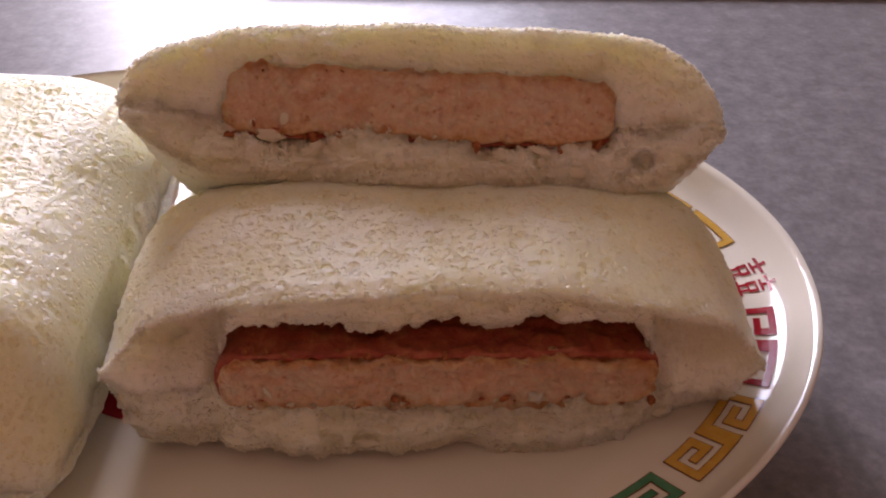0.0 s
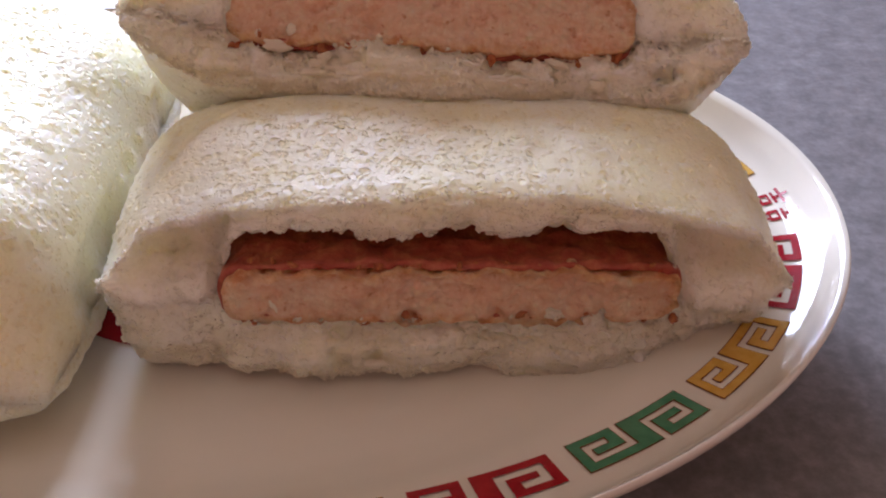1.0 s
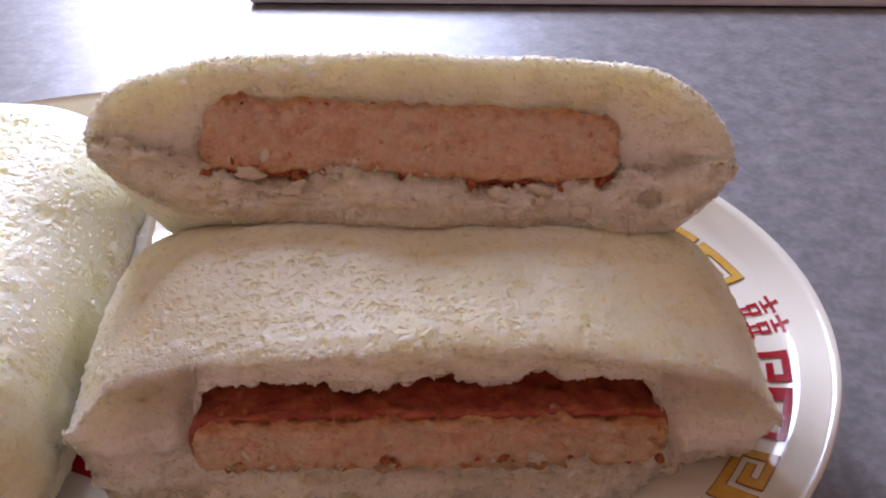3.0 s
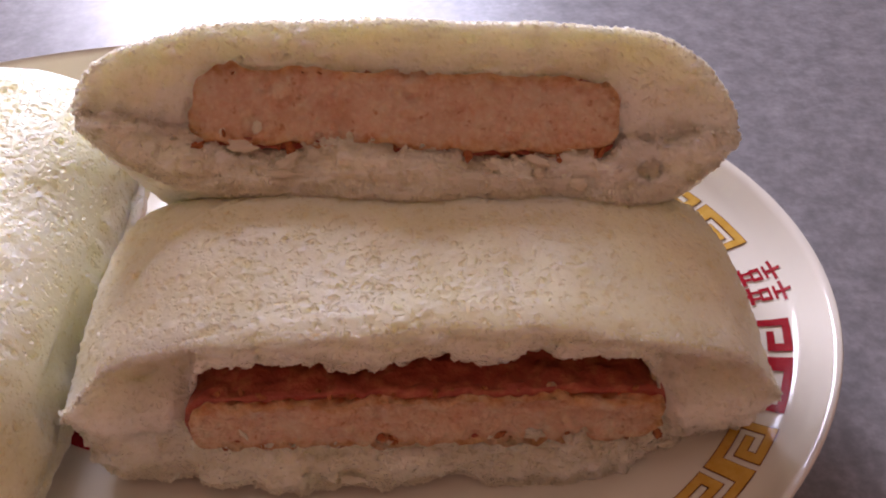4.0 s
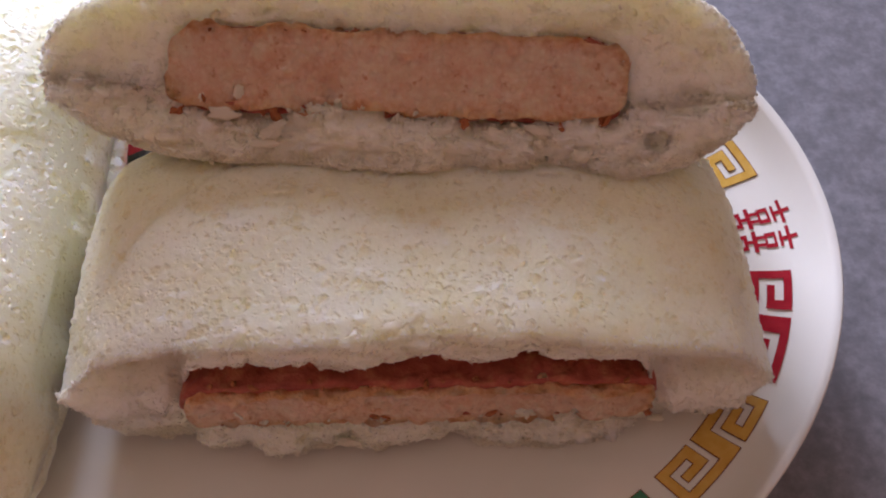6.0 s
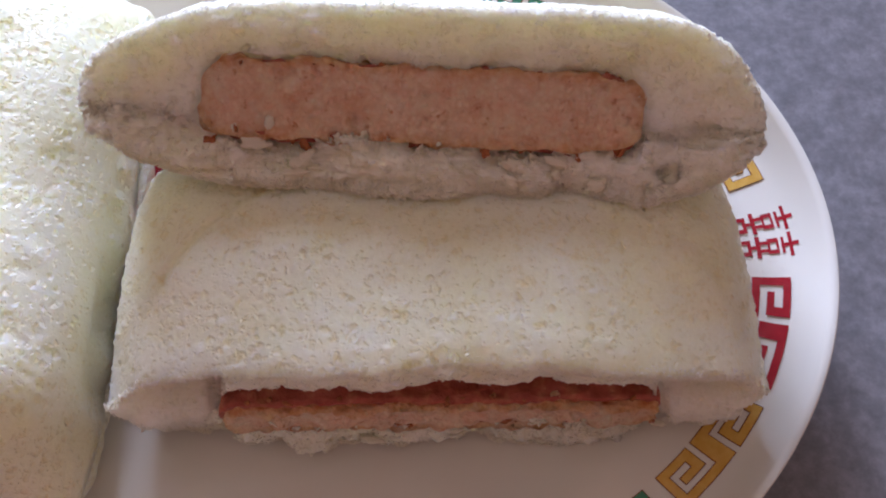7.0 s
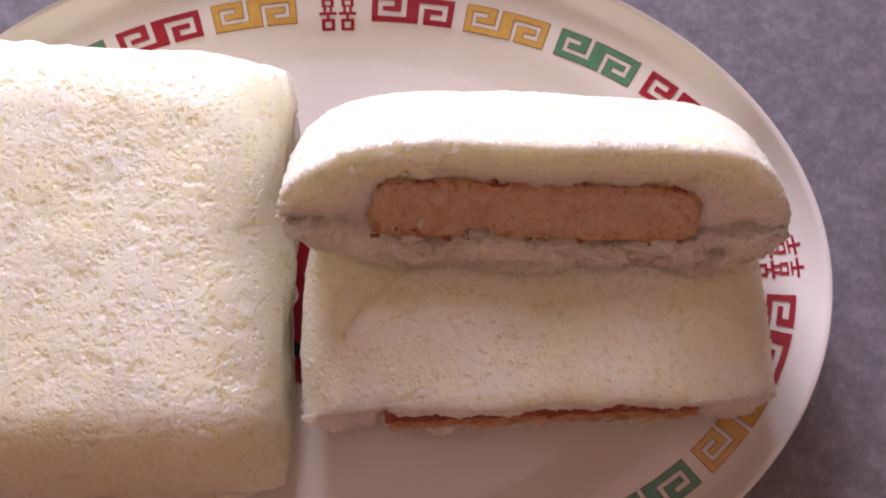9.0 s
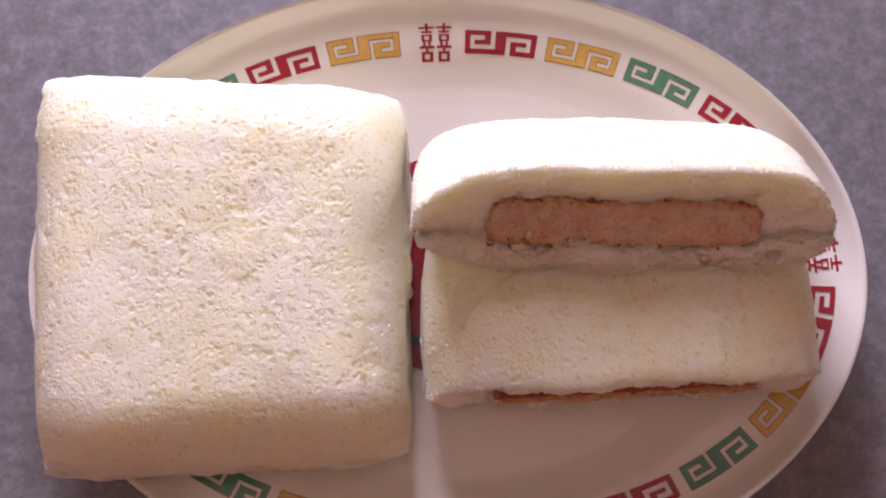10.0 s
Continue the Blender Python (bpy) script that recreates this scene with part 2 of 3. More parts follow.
# ---- the kitchen: unseen shell, side and back walls and ceiling added as warm reflectors ----
RX0, RX1, RY0, CEIL, FLOORZ = -0.95, 0.85, -1.25, 1.05, -0.9
WX0, WX1, WZ0, WZ1 = -0.27, 0.095, 0.09, 0.56
setting("floor", box_mesh("floor", RX0 - 0.1, RX1 + 0.1, RY0 - 0.1, WALL_Y + 0.12, FLOORZ - 0.1, FLOORZ, FLOOR), "brown kitchen floor", "floor")
setting("ceiling", box_mesh("ceiling", RX0 - 0.1, RX1 + 0.1, RY0 - 0.1, WALL_Y + 0.12, CEIL, CEIL + 0.1, CEILING), "unseen pale peach ceiling added to bounce light", "ceiling")
setting("wall_west", box_mesh("wall_west", RX0 - 0.1, RX0, RY0, WALL_Y, FLOORZ, CEIL, WALL), "unseen peach wall added to bounce warm light", "wall")
setting("wall_east", box_mesh("wall_east", RX1, RX1 + 0.1, RY0, WALL_Y, FLOORZ, CEIL, WALL), "unseen peach wall added to bounce warm light", "wall")
setting("wall_south", box_mesh("wall_south", RX0 - 0.1, RX1 + 0.1, RY0 - 0.1, RY0, FLOORZ, CEIL, WARM), "unseen salmon wall added to bounce pinkish light", "wall")
bm = bmesh.new()
for a in ((RX0 - 0.1, WX0, FLOORZ, CEIL), (WX1, RX1 + 0.1, FLOORZ, CEIL), (WX0, WX1, FLOORZ, WZ0), (WX0, WX1, WZ1, CEIL)):
    box_bm(bm, a[0], a[1], WALL_Y, WALL_Y + 0.1, a[2], a[3])
me = bpy.data.meshes.new("wall_north")
bm.to_mesh(me)
bm.free()
me.materials.append(NORTH)
setting("wall_north", me, "brown wall with a narrow window over the counter", "wall")
win = tagged(new("window_1"), "narrow two-pane window in a white frame", "window", kind="structure")
for nm, a in (("frame_stile", (WX0, WX0 + 0.02)), ("frame_stile", (-0.016, -0.004)), ("frame_stile", (WX1 - 0.015, WX1))):
    child(nm, box_mesh(nm, a[0], a[1], WALL_Y + 0.005, WALL_Y + 0.028, WZ0, WZ1, WHITE, 0.002), win)
for z in (WZ0, WZ1 - 0.03):
    child("frame_rail", box_mesh("frame_rail", WX0 + 0.02, WX1 - 0.015, WALL_Y + 0.007, WALL_Y + 0.026, z, z + 0.03, WHITE, 0.002), win)

counter = thing("kitchen_counter", "grey mottled laminate kitchen counter with a speckled matt sheen", "counter", kind="structure")
child("countertop", box_mesh("countertop", RX0 + 0.004, RX1 - 0.004, -0.33, WALL_Y - 0.002, -0.04, 0.0, LAMINATE, 0.004), counter)
child("base_cabinet", box_mesh("base_cabinet", RX0 + 0.02, RX1 - 0.02, -0.30, WALL_Y - 0.004, FLOORZ + 0.002, -0.042, WALL), counter)

tray = thing("metal_tray", "slim pale grey metal tray lying at the back of the counter", "tray")
child("tray_body", box_mesh("tray_body", -0.024, 0.40, 0.1985, 0.36, 0.0009, 0.0042, ALU, 0.001), tray)
# thin dark layer modelled in place of the shadow line under the tray
child("shadow_strip", box_mesh("shadow_strip", -0.0225, 0.3985, 0.200, 0.358, 0.0, 0.0009, TRAY_SHADOW), tray, "dark strip standing for the shadow under the tray")

# ---- the plate ----
PA, PB, PC = 0.1190, 0.0872, (-0.0003, 0.0012)
PROFILE = [(0.0, 0.0100), (0.30, 0.0100), (0.60, 0.0104), (0.68, 0.0114), (0.74, 0.0132), (0.80, 0.0158), (0.86, 0.0171), (0.92, 0.0183), (0.945, 0.0191), (0.966, 0.0207), (0.985, 0.0240)]
UNDER = [(1.0, 0.0246), (0.997, 0.0232), (0.97, 0.0190), (0.90, 0.0150), (0.80, 0.0110), (0.72, 0.0072), (0.66, 0.0040), (0.64, 0.0012), (0.625, 0.0), (0.60, 0.0), (0.59, 0.0025), (0.3, 0.0032), (0.0, 0.0032)]


def plate_z(rho):
    return np.interp(rho, [p[0] for p in PROFILE] + [1.0], [p[1] for p in PROFILE] + [0.0254])


def plate_mesh():
    up = [(r, float(z)) for r in (0.15, 0.3, 0.45, 0.55) for z in (0.0100,)]
    fine = np.linspace(0.58, 0.985, 30)
    k = np.convolve(np.pad(plate_z(np.linspace(0.5, 1.0, 101)), 2, mode="edge"), np.ones(5) / 5, "valid")
    up += [(float(r), float(np.interp(r, np.linspace(0.5, 1.0, 101), k))) for r in fine]
    prof = up + [(0.996, 0.0254)] + UNDER[:-1]
    n = 192
    verts, faces = [(0, 0, 0.0100)], []
    for r, z in prof:
        for i in range(n):
            a = 2 * math.pi * i / n
            verts.append((PA * r * math.cos(a), PB * r * math.sin(a), z))
    faces += [(0, 1 + i, 1 + (i + 1) % n) for i in range(n)]
    for j in range(len(prof) - 1):
        a, b = 1 + j * n, 1 + (j + 1) * n
        faces += [(a + i, b + i, b + (i + 1) % n, a + (i + 1) % n) for i in range(n)]
    verts.append((0, 0, 0.0032))
    a, c = 1 + (len(prof) - 1) * n, len(verts) - 1
    faces += [(a + i, c, a + (i + 1) % n) for i in range(n)]
    return mesh_of("dish", np.array(verts), faces, GLAZE)


plate = thing("oval_plate", "white oval china plate with a red, yellow and green fret border", "plate", pose(PC[0], PC[1], 0, 0, 0, 0.6))
child("dish", plate_mesh(), plate)

# the border runs along an ellipse; arc length from its east point
QA, QB = 0.1071, 0.0723
ANG = np.linspace(-math.pi, 3 * math.pi, 4001)
ARC = np.concatenate([[0], np.cumsum(np.hypot(np.diff(QA * np.cos(ANG)), np.diff(QB * np.sin(ANG))))])
ARC -= np.interp(0.0, ANG, ARC)


def on_border(s, r, lift):
    """The plate's surface at arc length s (clockwise is minus) and r metres outwards from the middle of the border."""
    a = np.interp(s, ARC, ANG)
    x, y = QA * np.cos(a), QB * np.sin(a)
    nx, ny = np.cos(a) / QA, np.sin(a) / QB
    l = np.hypot(nx, ny)
    r = r + 0.0006 * np.sin(2 * a) ** 2
    x, y = x + r * nx / l + 0.0015, y + r * ny / l - 0.0006
    return np.stack([x, y, plate_z(np.hypot(x / PA, y / PB)) + lift], -1)


def decal(rects, s0, s1, r0, r1, lift, grow=0.0):
    """Rectangles in a unit field, bent on to the border."""
    verts, faces = [], []
    for u0, u1, v0, v1 in rects:
        n = max(2, int((u1 - u0) * 14) + 1)
        k = max(2, int((v1 - v0) * 5) + 1)
        us = np.linspace(s0 + (s1 - s0) * u0 + grow, s0 + (s1 - s0) * u1 - grow, n) if s1 < s0 else np.linspace(s0 + (s1 - s0) * u0 - grow, s0 + (s1 - s0) * u1 + grow, n)
        vs = np.linspace(r0 + (r1 - r0) * v0 - grow, r0 + (r1 - r0) * v1 + grow, k)
        b = len(verts)
        for v in vs:
            verts += on_border(us, np.full(n, v), lift).tolist()
        faces += [(b + i * n + j, b + i * n + j + 1, b + (i + 1) * n + j + 1, b + (i + 1) * n + j) for i in range(k - 1) for j in range(n - 1)]
    return np.array(verts), faces


def rects_only(rects):
    """Cuts overlapping rectangles into cells, each kept once."""
    us = sorted({round(v, 4) for r in rects for v in r[:2]})
    vs = sorted({round(v, 4) for r in rects for v in r[2:]})
    out = []
    for a, b in zip(us, us[1:]):
        for c, d in zip(vs, vs[1:]):
            if any(r[0] <= (a + b) / 2 <= r[1] and r[2] <= (c + d) / 2 <= r[3] for r in rects):
                out.append((a, b, c, d))
    return out


HALF_FRET = [(0, 0.075, 0, 1), (0, 0.36, 0.80, 1), (0.275, 0.36, 0.40, 1), (0.135, 0.36, 0.40, 0.59), (0, 0.5, 0, 0.21), (0.425, 0.5, 0, 1)]
FRET = rects_only(HALF_FRET + [(1 - b, 1 - a, 1 - d, 1 - c) for a, b, c, d in HALF_FRET])
ONE_JOY = [(0.0, 1.0, 0.86, 0.91), (0.42, 0.58, 0.74, 1.0), (0.16, 0.84, 0.745, 0.79), (0.16, 0.84, 0.66, 0.70), (0.16, 0.84, 0.52, 0.56), (0.16, 0.34, 0.52, 0.70), (0.66, 0.84, 0.52, 0.70),
           (0.25, 0.40, 0.40, 0.52), (0.60, 0.75, 0.40, 0.52), (0.0, 1.0, 0.33, 0.40), (0.42, 0.58, 0.25, 0.34), (0.12, 0.88, 0.19, 0.25), (0.12, 0.88, 0.0, 0.06), (0.12, 0.32, 0.0, 0.25), (0.68, 0.88, 0.0, 0.25)]
JOY = rects_only([(a * 0.47, b * 0.47, c, d) for a, b, c, d in ONE_JOY] + [(0.53 + a * 0.47, 0.53 + b * 0.47, c, d) for a, b, c, d in ONE_JOY])
QUARTER = np.interp(math.pi / 2, ANG, ARC)
START = 0.0056
JOYW, JOYGAP, FRETW, GAP = 0.0099, 0.0041, 0.0217, 0.0034
for q in range(4):
    mid = START + q * QUARTER
    v, fc = decal(JOY, mid + JOYW / 2, mid - JOYW / 2, -0.0056, 0.0054, 0.00022)
    child("double_joy_mark", mesh_of("double_joy_mark", v, fc, RED), plate, "red double joy mark")
    at = mid - JOYW / 2 - JOYGAP
    for colour, ink in (("red", RED), ("yellow", YELLOW), ("green", GREEN), ("red", RED), ("yellow", YELLOW)):
        v, fc = decal(FRET, at, at - FRETW, -0.0034, 0.0034, 0.00026)
        fret = child("fret_mark", mesh_of("fret_mark", v, fc, ink), plate, colour + " square spiral fret mark")
        if colour != "red":
            v, fc = decal(FRET, at, at - FRETW, -0.0034, 0.0034, 0.00016, 0.00017)
            child("outline", mesh_of("outline", v, fc, BROWN), fret, "thin brown outline")
        at -= FRETW + GAP

# a printed round medallion in the middle of the dish
v, fc = [], []
for r0, r1, k in ((0.0, 0.024, 0), (0.027, 0.033, 0)):
    b = len(v)
    for i in range(64):
        a = 2 * math.pi * i / 64
        for r in (r0, r1):
            v.append((r * math.cos(a), 0.0042 + r * math.sin(a), 0.0102))
    fc += [(b + 2 * i, b + 2 * i + 1, b + 2 * ((i + 1) % 64) + 1, b + 2 * ((i + 1) % 64)) for i in range(64)]
child("medallion", mesh_of("medallion", np.array(v), fc, RED), plate, "red round printed medallion")
v, fc = [], []
for i in range(64):
    a = 2 * math.pi * i / 64
    for r in (0.024, 0.027):
        v.append((r * math.cos(a), 0.0042 + r * math.sin(a), 0.0102))
fc = [(2 * i, 2 * i + 1, 2 * ((i + 1) % 64) + 1, 2 * ((i + 1) % 64)) for i in range(64)]
child("medallion_ring", mesh_of("medallion_ring", np.array(v), fc, DARK), plate, "black printed ring")


# ---- sandwiches ----
STEP = 0.00028


def fibres(p, size, seed):
    """Thin raised threads with shallow basins between them, three octaves; 0..1, 1 on a thread."""
    out, k = 0, 1.0
    for i in range(3):
        out = out + k * (1 - np.abs(vnoise(p, size, seed + i)) * 1.6)
        size, k = size * 0.5, k * 0.55
    return out / 2.0


def bread_skin(p, seed):
    """Uneven bread surface: dents and waves, a web of threads in drifts, open cells and some larger pits."""
    drift = 0.5 + 0.5 * smooth(0.5 + 0.9 * vnoise(p, 0.011, seed + 21))
    return (0.0010 * vnoise(p, 0.021, seed) + 0.0002 * vnoise(p, 0.007, seed + 1)
            + drift * (0.00018 * fibres(p, 0.0012, seed + 3) - 0.00050 * foam(p, 0.0018, seed + 9)) - 0.0003 * pores(p, 0.0040, seed + 15, 0.25))


def torn(p, seed, rough):
    """Open crumb where the bread was pulled apart."""
    strong = 0.5 + 0.5 * min(rough, 1.4)
    q = p * np.array([0.6, 1, 1.3])
    return (rough * (0.0006 * vnoise(p, 0.008, seed) + 0.0005 * vnoise(p * np.array([0.4, 1, 1.6]), 0.0034, seed + 1))
            + strong * (0.0013 * fibres(q, 0.0026, seed + 2) - 0.0007 * foam(q, 0.0020, seed + 7) - 0.0010 * pores(p, 0.0052, seed + 11, 0.25)))


# the lip of a slice cut across: metres in from its pressed side, share of its height
LIP = ((0.0, 0.0016, 0.0080, 0.020, 0.034, 0.055), (0.0, 0.13, 0.63, 0.83, 0.95, 1.0))


def torn_edge(name, me, seed, count, size, zone):
    """Small ragged flakes of crumb standing out from the torn part of a slice, as one mesh."""
    n = len(me.vertices)
    co, no = np.empty(n * 3), np.empty(n * 3)
    me.vertices.foreach_get("co", co)
    me.vertex_normals.foreach_get("vector", no)
    co, no = co.reshape(-1, 3), no.reshape(-1, 3)
    rng = np.random.default_rng(seed)
    pick = rng.choice(n, count, p=zone / zone.sum())
    verts, faces = [], []
    for i in pick:
        side = np.cross(no[i], rng.normal(size=3))
        side /= np.linalg.norm(side) + 1e-9
        other = np.cross(no[i], side)
        r = size * (0.35 + rng.random() ** 2.5)
        flat = rng.uniform(0.25, 0.6)
        tip = no[i] * r * rng.uniform(0.3, 0.9) + side * r * rng.uniform(-0.6, 0.6)
        b = len(verts)
        for a in range(5):
            w = 2 * math.pi * a / 5 + rng.uniform(-0.3, 0.3)
            verts.append(co[i] - no[i] * 0.3 * size + (side * math.cos(w) + other * flat * math.sin(w)) * r * rng.uniform(0.7, 1.2))
        for a in range(5):
            w = 2 * math.pi * a / 5 + rng.uniform(-0.3, 0.3)
            verts.append(co[i] + tip * 0.6 + (side * math.cos(w) + other * flat * math.sin(w)) * r * rng.uniform(0.4, 0.9))
        verts.append(co[i] + tip)
        for a in range(5):
            c = (a + 1) % 5
            faces += [(b + a, b + c, b + 5 + c, b + 5 + a), (b + 5 + a, b + 5 + c, b + 10)]
    return mesh_of(name, np.array(verts), faces, FLUFF)


def half_slice(name, seed, W, D, seam, H, pat, upper, front, mat, rough, back_round, line_seed, recess, under, wave, pits=(), crease=None, inset=(0.0, 0.0, 0.0), lip=False):
    """One slice of a cut, filled sandwich. x across, y inwards from the cut, z up; pat: half width, foot and top of the filling."""
    xp, h0, h1 = pat
    nx, nd, nc = int(W / STEP), int(D / STEP * 0.8), 30
    s = np.linspace(-1, 1, nx)
    s = np.sign(s) * (1 - (1 - np.abs(s)) ** 1.15)
    t = np.linspace(0, 1, nd)
    S, Tt = np.meshgrid(s, t)
    line = np.stack([s * W / 2, np.zeros(nx), np.zeros(nx)], 1)
    y0 = front + 0.0009 * vnoise(line, 0.013, line_seed) + 0.0004 * vnoise(line, 0.005, line_seed + 1)
    if not upper:
        y0 = y0 + rough * (0.0005 * vnoise(line, 0.006, line_seed + 2) + 0.0003 * vnoise(line, 0.0022, line_seed + 3))
    y0 = y0 + inset[2] * smooth((np.abs(line[:, 0]) - xp + 0.004) / 0.006)
    Y = y0[None, :] * (1 - Tt) + D * Tt
    X = S * (W / 2) * (1 - (0.07 if back_round < 0.025 else 0.15) * Tt ** 3.2)
    X = X * np.where(X < 0, 1 - 2 * inset[0] / W, 1 - 2 * inset[1] / W)
    side, back = (1 - np.abs(S)) * W / 2, D - Y
    if upper:
        across = rise(side, 0.024 if lip else np.where(S < 0, 0.036, 0.018), 1.02)
        if lip:
            e = np.linspace(0, 0.06, 241)
            slope = np.convolve(np.pad(np.interp(e, LIP[0], LIP[1]), 4, mode="edge"), np.ones(9) / 9, "valid")
            across = across + (np.interp(side, e, slope) - across) * (1 - smooth((Y - 0.002) / 0.020))
        up = across * rise(back, back_round)
        up = up * (1 - (0.03 if lip else 0.01) * (np.abs(S) ** 2))
        outer = seam + 0.0016 + (H - seam - 0.0016) * up
        if crease:
            fold = X - (crease[0] + crease[1] * np.clip((Y - 0.016) / 0.02, 0, 1) ** 1.5)
            deep = smooth((Y - 0.010) / 0.010)
            outer = outer - deep * (0.0011 * np.exp(-(fold / 0.0012) ** 2) + 0.0009 * smooth(-fold / 0.004))
    else:
        outer = seam - 0.0016 - (seam - 0.0016) * rise(side, np.where(S < 0, under[0], under[1]), 1.5) * rise(back, 0.014)
    m = rise(xp - 0.0002 - np.abs(X), 0.0055) * smooth((D - 0.006 - Y) / 0.006)
    inner = seam + ((h1 if upper else h0) - seam) * m
    near = np.clip(1 - (Y - y0[None, :]) / 0.0045, 0, 1) ** 2 * smooth(side / 0.006)
    outer = outer - (0.0009 if lip else 0.0004) * near if upper else outer + 0.0007 * near
    inner = inner + (-0.0010 if upper else 0.0010) * (1 - m) * smooth((side - 0.002) / 0.003)
    ragged = np.exp(-(Y - y0[None, :]) / 0.004) * m
    inner = inner + (wave * (0.0013 * vnoise(line, 0.009, line_seed + 5) + 0.0008 * vnoise(line, 0.0033, line_seed + 6) + 0.0007 * vnoise(line, 0.0013, line_seed + 7)))[None, :] * ragged
    inner = np.minimum(inner, outer - 0.001) if upper else np.maximum(inner, outer + 0.001)
    out3 = np.stack([X, Y, outer], -1)[::-1]
    in3 = np.stack([X, Y, inner], -1)
    k = np.linspace(0, 1, nc + 2)[1:-1, None, None]
    cap = out3[-1][None] * (1 - k) + in3[0][None] * k
    flank = smooth((np.abs(cap[..., 0]) - xp) / 0.003)
    arch = np.sin(np.pi * k[..., 0]) ** 0.7
    cap[..., 1] -= ((0.0026 if upper else -0.0008) if recess else 0.0) * flank * smooth((k[..., 0] - 0.45) / 0.4) * smooth((W / 2 - 0.002 - np.abs(cap[..., 0])) / 0.004)
    cap[..., 1] -= 0.0014 * (arch + flank * (np.sin(np.pi * np.clip(k[..., 0], 0, 0.5)) ** 0.7 - arch)) * smooth((W / 2 - np.abs(cap[..., 0])) / 0.003)
    for px, ph, rx, rh, depth in pits:
        cap[..., 1] += depth * smooth(1 - ((cap[..., 0] - px) / rx) ** 2 - ((cap[..., 2] - ph) / rh) ** 2)
    if upper:
        hollow = smooth((k[..., 0] - 0.07) / 0.16) * smooth((1.0 - k[..., 0]) / 0.6)
        cap[..., 1] += recess * smooth((np.abs(cap[..., 0]) - xp + 0.003) / 0.004) * smooth((W / 2 - 0.003 - np.abs(cap[..., 0])) / 0.011) * hollow
    grid = np.concatenate([out3, cap, in3])
    rows = grid.shape[0]
    faces = loop_grid((rows, nx))
    faces += [tuple(i * nx for i in range(rows)), tuple(i * nx + nx - 1 for i in range(rows))[::-1]]
    if not upper:
        faces = [f[::-1] for f in faces]
    me = mesh_of(name, grid.reshape(-1, 3), faces, mat)
    me.materials.append(CRUMB)
    ends = [0] * len(me.polygons)
    ends[(nd - 1) * (nx - 1):(nd + nc + 2) * (nx - 1)] = [1] * ((nc + 3) * (nx - 1))
    me.polygons.foreach_set("material_index", ends)
    zone = np.zeros((rows, nx))
    zone[nd:nd + nc] = smooth(np.arange(nc) / 6.0)[:, None]
    zone[nd + nc:nd + nc + 4] = 1
    zone = zone.ravel()
    displaced(me, lambda p, n: zone * torn(p, seed + 40, rough) + (1 - zone) * bread_skin(p, seed))
    edge = np.zeros((rows, nx))
    edge[nd - 3:nd + 6] = 1.0
    edge[nd + 6:nd + nc] = 0.12
    edge[nd + nc - 5:nd + nc + 2] = 0.8
    return me, torn_edge("ragged_crumb", me, seed + 60, int(1300 + 700 * rough), 0.00052 + 0.00014 * rough, edge.ravel())


def patty_mesh(seed, xp, y0, y1, h0, h1, mat, swell, dish=0.0, step=0.00055):
    """A flat cutlet with rounded sides, as a wrapped grid from its front face backwards."""
    n = int(2 * (2 * xp + h1 - h0) / step)
    a = np.linspace(0, 2 * math.pi, n, endpoint=False)
    cx, cz = np.cos(a), np.sin(a)
    # squarish outline with even spacing
    px = np.sign(cx) * np.abs(cx) ** 0.2
    pz = np.sign(cz) * np.abs(cz) ** 0.45
    px, pz = px * xp, pz * (h1 - h0) / 2
    per = np.concatenate([[0], np.cumsum(np.hypot(np.diff(np.append(px, px[0])), np.diff(np.append(pz, pz[0]))))])
    q = np.linspace(0, per[-1], n, endpoint=False)
    px, pz = np.interp(q, per, np.append(px, px[0])), np.interp(q, per, np.append(pz, pz[0]))
    rings = []
    inner = 16
    for i in range(1, inner + 1):
        f = (i - 1) / (inner - 1)
        kx = (xp - (h1 - h0) / 2 * (1 - f)) / xp
        rings.append(np.stack([px * kx, np.full(n, y0 + dish * min(1.0, max(0.0, 0.8 - f) * 6)), pz * f], 1))
    ny = int((y1 - y0) / (step * 1.6))
    for j in range(1, ny + 1):
        rings.append(np.stack([px, np.full(n, y0 + (y1 - y0) * j / ny), pz], 1))
    g = np.array(rings)
    g[..., 2] += (h0 + h1) / 2
    faces = []
    for i in range(len(rings) - 1):
        b, c = i * n, (i + 1) * n
        faces += [(b + j, c + j, c + (j + 1) % n, b + (j + 1) % n) for j in range(n)]
    faces.append(tuple((len(rings) - 1) * n + j for j in range(n))[::-1])
    me = mesh_of("patty", g.reshape(-1, 3), [f[::-1] for f in faces], mat)
    front = np.arange(len(me.vertices)) < (inner - 1) * n
    rim = np.ones(len(me.vertices))
    rim[:inner * n] = np.repeat(np.linspace(0, 1, inner) ** 1.6, n)
    me.attributes.new("rim", "FLOAT", "POINT").data.foreach_set("value", rim)

    def amount(p, nn):
        d = swell * (0.0006 * vnoise(p, 0.006, seed) + 0.0006 * vnoise(p, 0.0024, seed + 1) + 0.0005 * vnoise(p, 0.0012, seed + 2))
        return np.where(front[:, None], np.array([[0.0, -1.0, 0.0]]), nn) * d[:, None]

    displaced(me, amount)
    return me


